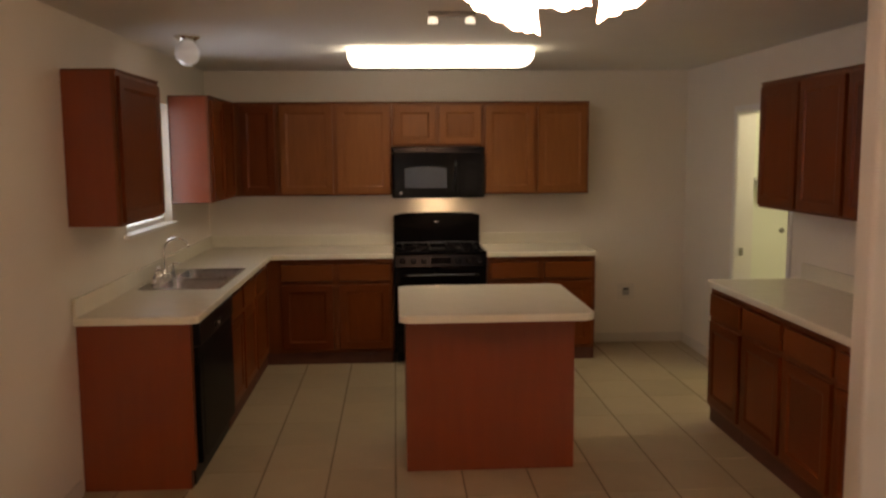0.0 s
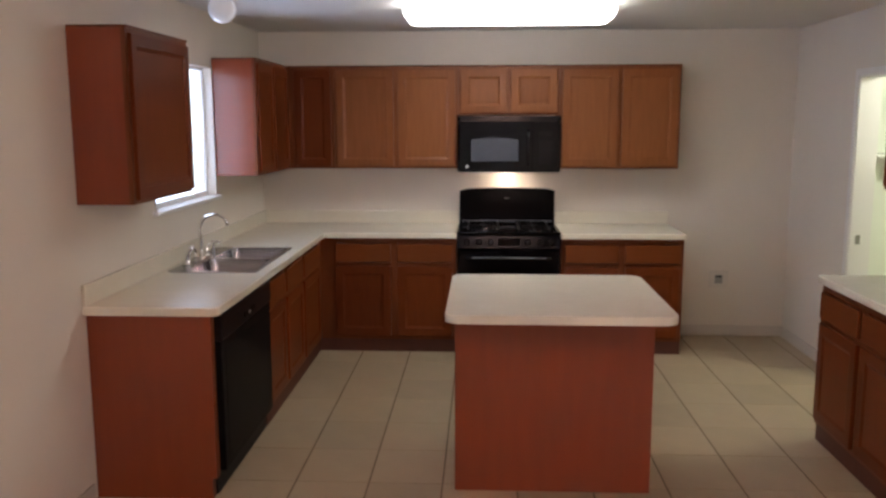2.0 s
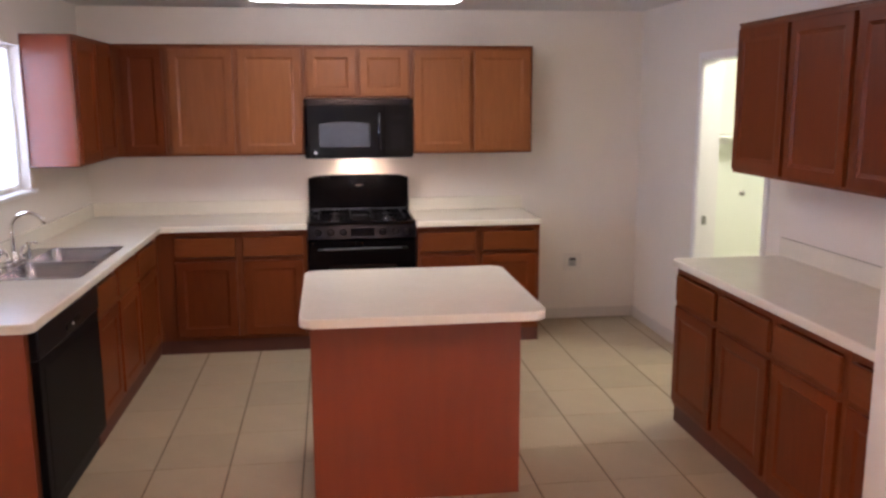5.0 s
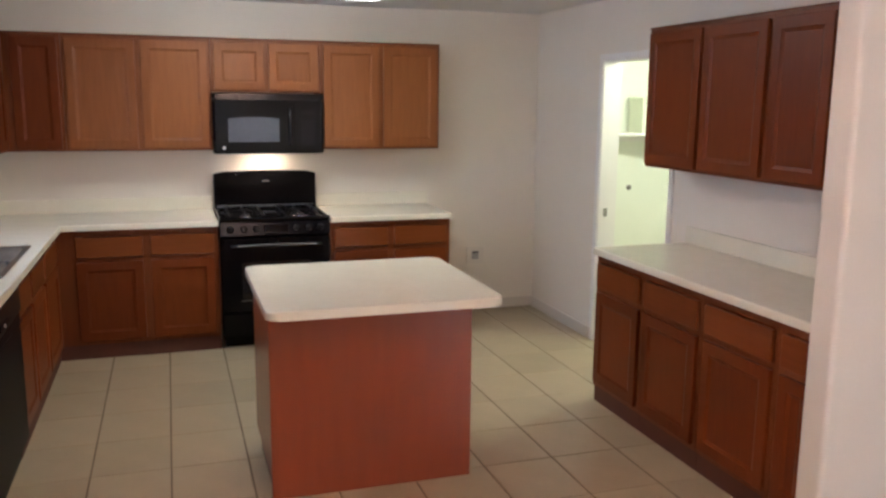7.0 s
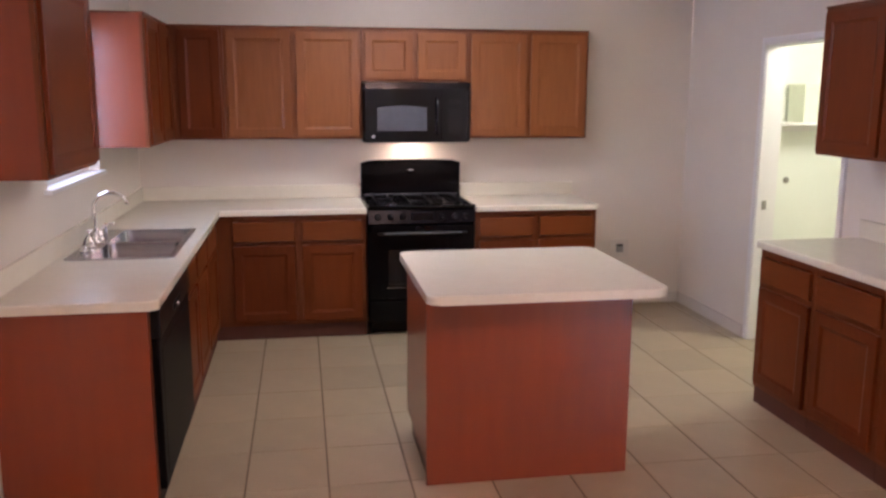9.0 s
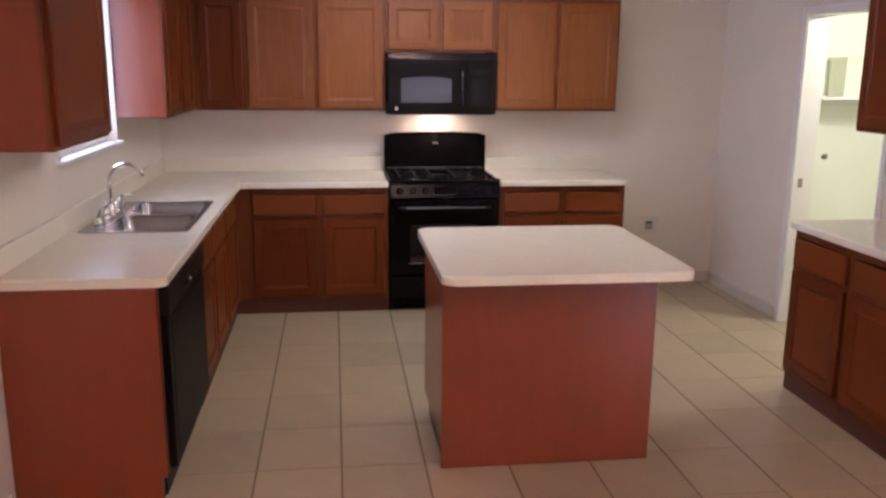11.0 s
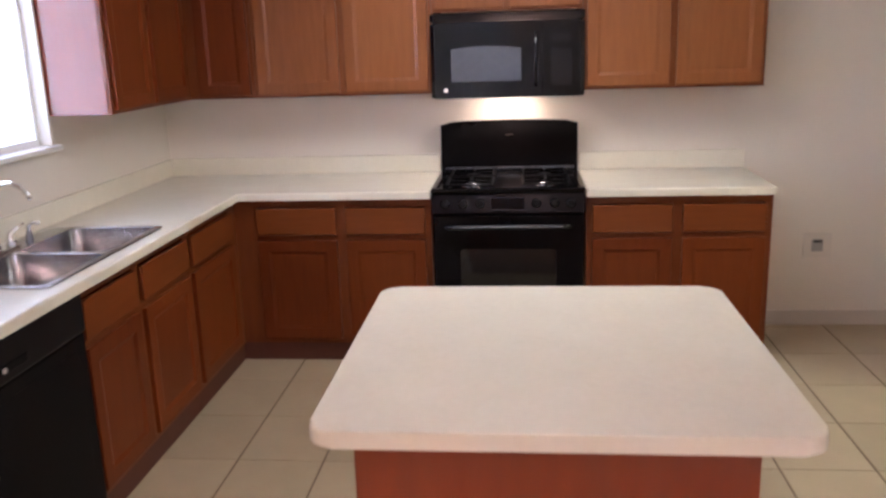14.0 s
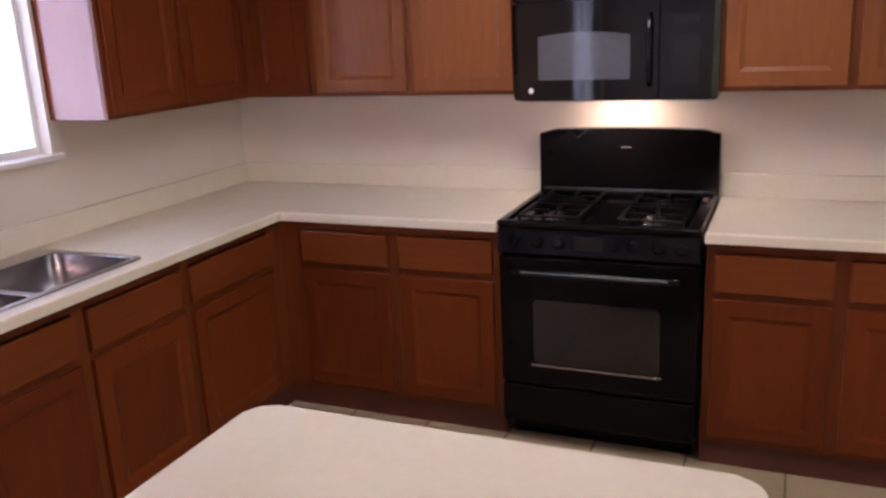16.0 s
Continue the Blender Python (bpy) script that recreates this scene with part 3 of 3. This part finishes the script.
part("bowl", bowl(SX0 + 0.103, SX1 - 0.028, SY0 + 0.028, mid - 0.013, 0.17), STEEL, root, smooth=True)
part("bowl", bowl(SX0 + 0.103, SX1 - 0.028, mid + 0.013, SY1 - 0.028, 0.17), STEEL, root, smooth=True)
for cy in ((SY0 + mid) / 2, (SY1 + mid) / 2):
    part("drain", lathe([(0.045, -0.1695), (0.045, -0.166), (0.03, -0.165), (0.028, -0.168)], 20, centre=(0.36, cy, 0)), CHROME, root)

FX, FY = SX0 + 0.052, mid - 0.02
root = thing("faucet", FX, FY, CT + 0.0065, "chrome gooseneck faucet with two handles on the sink rim", "faucet")
part("base_plate", prism(rounded(-0.028, 0.028, -0.13, 0.13, 0.027), 0, 0.012, 0.003), CHROME, root)
neck = [(0, 0, 0.012), (0, 0, 0.17)] + [(0.085 - 0.085 * math.cos(a), 0, 0.18 + 0.085 * math.sin(a)) for a in [radians(q) for q in range(0, 151, 15)]]
neck += [(0.168, 0, 0.205)]
part("spout", tube(neck, [0.013, 0.010] + [0.0092] * (len(neck) - 2), 14), CHROME, root, smooth=True)
part("collar", lathe([(0.022, 0.012), (0.022, 0.03), (0.016, 0.045), (0.014, 0.06)], 20), CHROME, root, smooth=True)
for s in (-1, 1):
    bm = lathe([(0.021, 0.012), (0.021, 0.035), (0.012, 0.055), (0.012, 0.06)], 20, centre=(0, s * 0.10, 0))
    tube([(0, s * 0.10, 0.055), (0.012, s * 0.125, 0.072), (0.02, s * 0.16, 0.082)], [0.009, 0.008, 0.006], 10, bm)
    part("handle", bm, CHROME, root, smooth=True)
root = thing("side_sprayer", FX, FY - 0.24, CT + 0.0065, "chrome side sprayer standing on the sink rim", "sprayer")
part("holder", lathe([(0.022, 0), (0.022, 0.008), (0.015, 0.03)], 18), CHROME, root, smooth=True)
part("spray_head", tube([(0, 0, 0.02), (0.002, 0, 0.06), (0.02, 0, 0.095), (0.045, 0, 0.105)], [0.012, 0.013, 0.014, 0.015], 12), CHROME, root, smooth=True)
root = thing("soap_dispenser", FX, FY + 0.22, CT + 0.0065, "small chrome soap dispenser on the sink rim", "dispenser")
part("pump", tube([(0, 0, 0), (0, 0, 0.06), (0.02, 0, 0.075), (0.05, 0, 0.07)], [0.016, 0.01, 0.007, 0.006], 12), CHROME, root, smooth=True)


# ---- stove ----
def slab_ring():
    """The raised rim of the cooktop: a bullnosed frame round a shallow well."""
    bm = join((0.0, SW, -0.662, -0.629, 0.9055, 0.929, 0.009), (0.0, 0.0295, -0.628, -0.056, 0.9055, 0.927, 0.006),
              (SW - 0.0295, SW, -0.628, -0.056, 0.9055, 0.927, 0.006), (0.030, SW - 0.030, -0.084, -0.056, 0.9055, 0.929, 0.006))
    return bm


SX, SW = 1.632, 0.758
root = thing("gas_stove", SX, 0, 0, "glossy black gas stove with four burners and an oven window", "stove")
part("body", join((0.0, SW, -0.60, -0.012, 0.09, 0.905), (0.02, SW - 0.02, -0.55, -0.02, 0, 0.09)), BLACK, root)
top = part("cooktop", slab_ring(), GLOSS, root)
part("well", box(0.03, SW - 0.03, -0.628, -0.085, 0.9055, 0.914), BLACK, top)
# backguard with an arched top
outl = [(0.0, 0.906), (SW, 0.906), (SW, 1.178)] + [(SW * (1 - k / 12), 1.192 + 0.012 * math.sin(math.pi * k / 12)) for k in range(1, 12)] + [(0.0, 1.178)]
bm = bmesh.new()
fa = [bm.verts.new((x, -0.054, z)) for x, z in outl]
fb = [bm.verts.new((x, -0.006, z)) for x, z in outl]
f1, f2 = bm.faces.new(fa), bm.faces.new(fb[::-1])
for i in range(len(outl)):
    bm.faces.new((fa[i], fb[i], fb[(i + 1) % len(outl)], fa[(i + 1) % len(outl)]))
bmesh.ops.bevel(bm, geom=list(f1.edges), offset=0.008, segments=3, affect="EDGES", profile=0.5)
guard = part("backguard", bm, BLACK, root)
part("ledge", box(0.02, SW - 0.02, -0.075, -0.0545, 0.932, 0.944, 0.004), RANGE_TRIM, guard)
part("emblem", box(SW / 2 - 0.022, SW / 2 + 0.022, -0.0565, -0.0545, 1.118, 1.126, 0.001), STEEL, guard, "small pale emblem bar")
# front control panel with knobs, clock
cpm = box(0.0, SW, -0.665, -0.602, 0.80, 0.903, 0.008)
for v in cpm.verts:
    if v.co.y < -0.63:
        v.co.y += 0.020 * (v.co.z - 0.80) / 0.103
cp = part("control_panel", cpm, RANGE_PANEL, root)
part("display", box(0.30, 0.46, -0.6620, -0.648, 0.825, 0.88, 0.001), BLACK_GLASS, cp, "dark glass display")
for kx in (0.07, 0.16, 0.245, 0.52, 0.61, 0.69):
    k = part("knob", lathe([(0.024, 0), (0.024, 0.006), (0.019, 0.01), (0.017, 0.028), (0.012, 0.03)], 18), BLACK_MATT, cp)
    k.matrix_basis = pose(kx, -0.656, 0.852, 79, 0, 0)
door = part("oven_door", box(0.004, SW - 0.004, -0.655, -0.602, 0.265, 0.792, 0.010), BLACK, root)
ow = part("oven_window", prism([(x, z) for x, z in rounded(0.14, SW - 0.14, 0.36, 0.62, 0.02)], 0, 0.004), OVEN_GLASS, door, "dark brown oven window")
ow.matrix_basis = pose(0, -0.6535, 0, 90, 0, 0)
part("window_trim", box(0.13, SW - 0.13, -0.659, -0.6555, 0.345, 0.353, 0.0012), STEEL, door, "thin bright trim line")
part("handle", tube([(0.07, -0.658, 0.735), (0.075, -0.695, 0.74), (0.12, -0.705, 0.742), (SW - 0.12, -0.705, 0.742), (SW - 0.075, -0.695, 0.74), (SW - 0.07, -0.658, 0.735)], 0.012, 10), GLOSS, door, smooth=True)
# strip added in place of the bright highlight along the handle
part("handle_glint", box(0.11, SW - 0.11, -0.7185, -0.7165, 0.742, 0.748, 0.0008), HANDLE_GLINT, door, "thin pale strip painted as a highlight along the handle")
part("drawer", box(0.004, SW - 0.004, -0.650, -0.602, 0.095, 0.255, 0.010), BLACK, root)
for bx in (0.19, 0.57):
    g = part("grate", bmesh.new(), BLACK_MATT, root)
    bm = bmesh.new()
    for cy in (-0.21, -0.49):
        for x0, x1, y0, y1 in ((bx - 0.12, bx + 0.12, cy - 0.12, cy - 0.108), (bx - 0.12, bx + 0.12, cy + 0.108, cy + 0.12),
                               (bx - 0.12, bx - 0.108, cy - 0.107, cy + 0.107), (bx + 0.108, bx + 0.12, cy - 0.107, cy + 0.107),
                               (bx - 0.005, bx + 0.005, cy - 0.107, cy - 0.03), (bx - 0.005, bx + 0.005, cy + 0.03, cy + 0.107),
                               (bx - 0.107, bx - 0.03, cy - 0.005, cy + 0.005), (bx + 0.03, bx + 0.107, cy - 0.005, cy + 0.005)):
            box(x0, x1, y0, y1, 0.932, 0.941, bm=bm)
        for fx in (-0.114, 0.114):
            for fy in (-0.114, 0.114):
                box(bx + fx - 0.006, bx + fx + 0.006, cy + fy - 0.006, cy + fy + 0.006, 0.9145, 0.932, bm=bm)
    bm.to_mesh(g.data)
    bm.free()
    g.data.materials.clear()
    g.data.materials.append(BLACK_MATT)
    for cy in (-0.21, -0.49):
        part("burner", lathe([(0.058, 0.9145), (0.054, 0.918), (0.034, 0.919), (0.034, 0.928), (0.028, 0.931)], 22, centre=(bx, cy, 0)), STEEL if cy < -0.3 else BLACK_MATT, root, smooth=False)


# ---- microwave ----
MZ = 1.345
root = thing("microwave", 1.634, 0, MZ, "glossy black microwave with a dim grey window above the stove", "microwave")
MW = 0.756


def bowed(x0, x1, z0, z1, back, bevel=0.006, proud=0.0):
    """A slab whose front bows outwards over the whole width of the microwave, its outer ends turned back."""
    def front(x):
        u = (x - MW / 2) / (MW / 2)
        end = max(0.0, abs(u) - 0.99) / 0.036
        return -0.388 - 0.004 * (1 - u * u) + 0.014 * end * end - proud
    n = max(3, int((x1 - x0) / 0.02))
    xs = [x0 + (x1 - x0) * k / n for k in range(n + 1)]
    return prism([(x, front(x)) for x in xs] + [(x1, back), (x0, back)], z0, z1, bevel, 2)


part("body", box(0, MW, -0.345, -0.003, 0.0, 0.424, 0.005), GLOSS, root)
vent = bowed(-0.01, MW + 0.01, 0.378, 0.424, -0.3455, 0.009)
for v in vent.verts:
    if v.co.z > 0.40 and v.co.y < -0.35:
        v.co.y += 0.003
part("vent_grille", vent, GLOSS, root)
md = part("door", bowed(-0.01, 0.553, 0.004, 0.375, -0.3455, 0.010), GLOSS, root)
wx = [0.095 + 0.355 * k / 12 for k in range(13)]
bm = bmesh.new()
lo, hi, lob, hib = [], [], [], []
for x in wx:
    u = (x - MW / 2) / (MW / 2)
    y = -0.3895 - 0.004 * (1 - u * u)
    top = 0.248 + 0.014 * (1 - ((x - 0.2725) / 0.1775) ** 2)
    lo.append(bm.verts.new((x, y, 0.085))), hi.append(bm.verts.new((x, y, top)))
    lob.append(bm.verts.new((x, y + 0.003, 0.085))), hib.append(bm.verts.new((x, y + 0.003, top)))
for k in range(12):
    for a, b in ((lo, hi), (hi, hib), (hib, lob), (lob, lo)):
        bm.faces.new((a[k], a[k + 1], b[k + 1], b[k]))
bm.faces.new((lo[0], hi[0], hib[0], lob[0]))
bm.faces.new((lo[-1], lob[-1], hib[-1], hi[-1]))
part("door_window", bm, MESH_GLASS, md, "grey perforated window with an arched top")
part("handle", tube([(0.522, -0.396, 0.06), (0.522, -0.418, 0.085), (0.522, -0.422, 0.19), (0.522, -0.418, 0.295), (0.522, -0.396, 0.32)], 0.009, 10), GLOSS, md, smooth=True)
dot = part("emblem", lathe([(0.012, 0), (0.012, 0.002), (0.008, 0.003)], 18), PLASTIC, md, "small round pale emblem")
dot.matrix_basis = pose(0.065, -0.3895, 0.045, 90, 0, 0)
mp = part("control_panel", bowed(0.556, MW + 0.01, 0.004, 0.375, -0.3455, 0.010), GLOSS, root)
part("keypad", box(0.60, 0.70, -0.3935, -0.382, 0.06, 0.24, 0.0005), BLACK_GLASS, mp, "dark keypad")
part("display", box(0.60, 0.70, -0.3935, -0.382, 0.275, 0.31, 0.0005), BLACK_GLASS, mp, "small dark display")
part("light_lens", box(0.30, 0.46, -0.19, -0.12, -0.004, -0.0005), LENS, root, "lit warm hood lamp")


# ---- lights ----
root = thing("fluorescent_light", 1.97, -1.52, H, "long lit wraparound fluorescent ceiling light", "ceiling light")
part("base", box(-0.60, 0.60, -0.13, 0.13, -0.02, -0.0005, 0.003), TRIM, root)
bm = bmesh.new()
prof = [(-0.17, -0.0205), (-0.165, -0.080), (-0.13, -0.112), (0.13, -0.112), (0.165, -0.080), (0.17, -0.0205)]
ends = []
for x, s in ((-0.625, 0.6), (-0.60, 0.93), (-0.56, 1.0), (0.56, 1.0), (0.60, 0.93), (0.625, 0.6)):
    ends.append([bm.verts.new((x, y * (0.9 + 0.1 * s), -0.0205 + (z + 0.0205) * s)) for y, z in prof])
for a, b in zip(ends, ends[1:]):
    for i in range(len(prof)):
        bm.faces.new((a[i], a[(i + 1) % len(prof)], b[(i + 1) % len(prof)], b[i]))
bm.faces.new(ends[0])
bm.faces.new(ends[-1][::-1])
part("diffuser", bm, TUBE, root, "lit white acrylic diffuser")

root = thing("globe_light", 0.42, -2.18, H, "unlit round opal glass globe light on chrome base, glow added", "ceiling light")
part("canopy", lathe([(0.075, -0.0005), (0.075, -0.01), (0.05, -0.025), (0.045, -0.035)], 28), CHROME, root, smooth=True)
part("globe", lathe([(0.045, -0.0355)] + [(0.074 * math.sin(radians(a)), -0.102 + 0.074 * math.cos(radians(a))) for a in range(40, 180, 12)] + [(0.004, -0.176)], 28), GLOBE, root, smooth=True)

root = thing("twin_spot_light", 1.945, -3.06, H, "small dark ceiling bar with two white spot lamps", "ceiling light")
part("bar", box(-0.12, 0.12, -0.03, 0.03, -0.025, -0.0005, 0.006), BRONZE, root)
for s in (-1, 1):
    part("lamp_head", lathe([(0.016, -0.0255), (0.024, -0.035), (0.026, -0.055), (0.018, -0.056)], 18, centre=(s * 0.095, 0, 0)), BULB, root, smooth=True)

root = thing("dining_chandelier", 2.07, -5.39, H, "nickel dining chandelier with lit scalloped white glass shades", "chandelier")
part("canopy", lathe([(0.06, -0.0005), (0.06, -0.02), (0.02, -0.035)], 24), BRONZE, root, smooth=True)
part("stem", tube([(0, 0, -0.03), (0, 0, -0.10), (0, 0, -0.22)], [0.012, 0.012, 0.026], 14), BRONZE, root, smooth=True)
for turn, drop, out in ((180, 0.235, 0.10), (12, 0.205, 0.085), (100, 0.17, 0.085)):
    a = radians(turn)
    c, q = math.cos(a), math.sin(a)
    part("arm", tube([(0, 0, -0.19), (0.5 * out * c, 0.5 * out * q, -drop + 0.05), (out * c, out * q, -drop)], 0.008, 8), BRONZE, root, smooth=True)
    shade = part("shade", lathe([(0.026, 0), (0.04, -0.02), (0.052, -0.06), (0.068, -0.11), (0.10, -0.155), (0.094, -0.154), (0.05, -0.07), (0.024, -0.015)],
                                42, wave=0.07, waves=6), SHADE, root, "lit white scalloped glass shade", smooth=True)
    shade.matrix_basis = Matrix.Translation((out * c, out * q, -drop)) @ pose(0, 0, 0, 0, 0, turn) @ pose(0, 0, 0, 0, -27, 0)

# ---- small things ----
def plate(name, m, label, category, w=0.036, h=0.058):
    root = new(name)
    root.matrix_world = m
    tagged(root, label, category)
    part("cover", prism(rounded(-w, w, -h, h, 0.006, 3), 0.0005, 0.007, 0.002), PLATE, root)
    face = part("socket_face", box(-0.40 * w, 0.40 * w, -0.50 * h, 0.50 * h, 0.0072, 0.0092, 0.001), SOCKET, root, "grey socket face")
    part("socket", box(-0.30 * w, 0.30 * w, 0.22 * h, 0.42 * h, 0.0093, 0.0105, 0.0005), DARK, face, "dark open socket")



plate("wall_outlet", pose(3.722, 0, 0.465, 90, 0, 0), "beige wall outlet with dark upper socket on bare wall", "outlet", 0.076, 0.070)
root = new("pipe_cap")
root.matrix_world = pose(5.15, 0, 1.0, 90, 0, 0)
tagged(root, "small round grey pipe cap on the laundry wall", "pipe cap")
part("cap", lathe([(0.024, 0.0005), (0.024, 0.008), (0.016, 0.012), (0.015, 0.022), (0.01, 0.024)], 18), BRONZE, root)
root = thing("storage_box", 5.22, -0.16, 1.4805, "pale green cardboard storage box on the laundry shelf", "box")
part("carton", box(-0.13, 0.13, -0.11, 0.11, 0, 0.26, 0.004), BOXBOARD, root)
part("lid", box(-0.135, 0.135, -0.115, 0.115, 0.2605, 0.295, 0.004), BOXBOARD, root)
root = thing("laundry_shelf", RX + T + 0.02, -0.02, 1.46, "white laundry shelf on the pale green wall", "shelf")
part("board", box(0, 1.75, -0.32, 0.018, 0, 0.02, 0.003), TRIM, root)
part("cleat", box(0, 1.75, 0.0, 0.018, -0.06, -0.001), TRIM, root)

# ---- floor tiles ----
PX, PY = 0.358, 0.408
X0, Y0 = 0.917, -0.06
tw, tl, g, gy = PX - 0.009, PY - 0.004, 0.0045, 0.002
floor = bpy.data.objects["floor"]


def tile_mesh():
    bm = prism([(g, gy), (g + tw, gy), (g + tw, gy + tl), (g, gy + tl)], -0.003, 0.0, 0.0015, 1)
    return finish("tile", bm, TILE)


tm = tile_mesh()
rest = bmesh.new()
for i in range(-3, 16):
    for j in range(-24, 1):
        x, y = X0 + i * PX, Y0 + j * PY
        xa, xb, ya, yb = max(x + g, WX), x + PX - g, y + gy, min(y + PY - gy, 0.0)
        if xb - xa < 0.02 or yb - ya < 0.02 or xa > FARX or not (x + PX > 0):
            continue
        if ya < BACKY:
            continue
        whole = xb - xa > tw - 0.001 and yb - ya > tl - 0.001
        if whole and 0.55 < x < 4.0 and y > -6.3:
            ob = new("tile", tm)
            ob.location = (x, y, 0)
            ob.parent = floor
        else:
            box(xa, xb, ya, yb, -0.003, 0.0, bm=rest)
part("tile_field", rest, TILE, floor, kind="stuff")
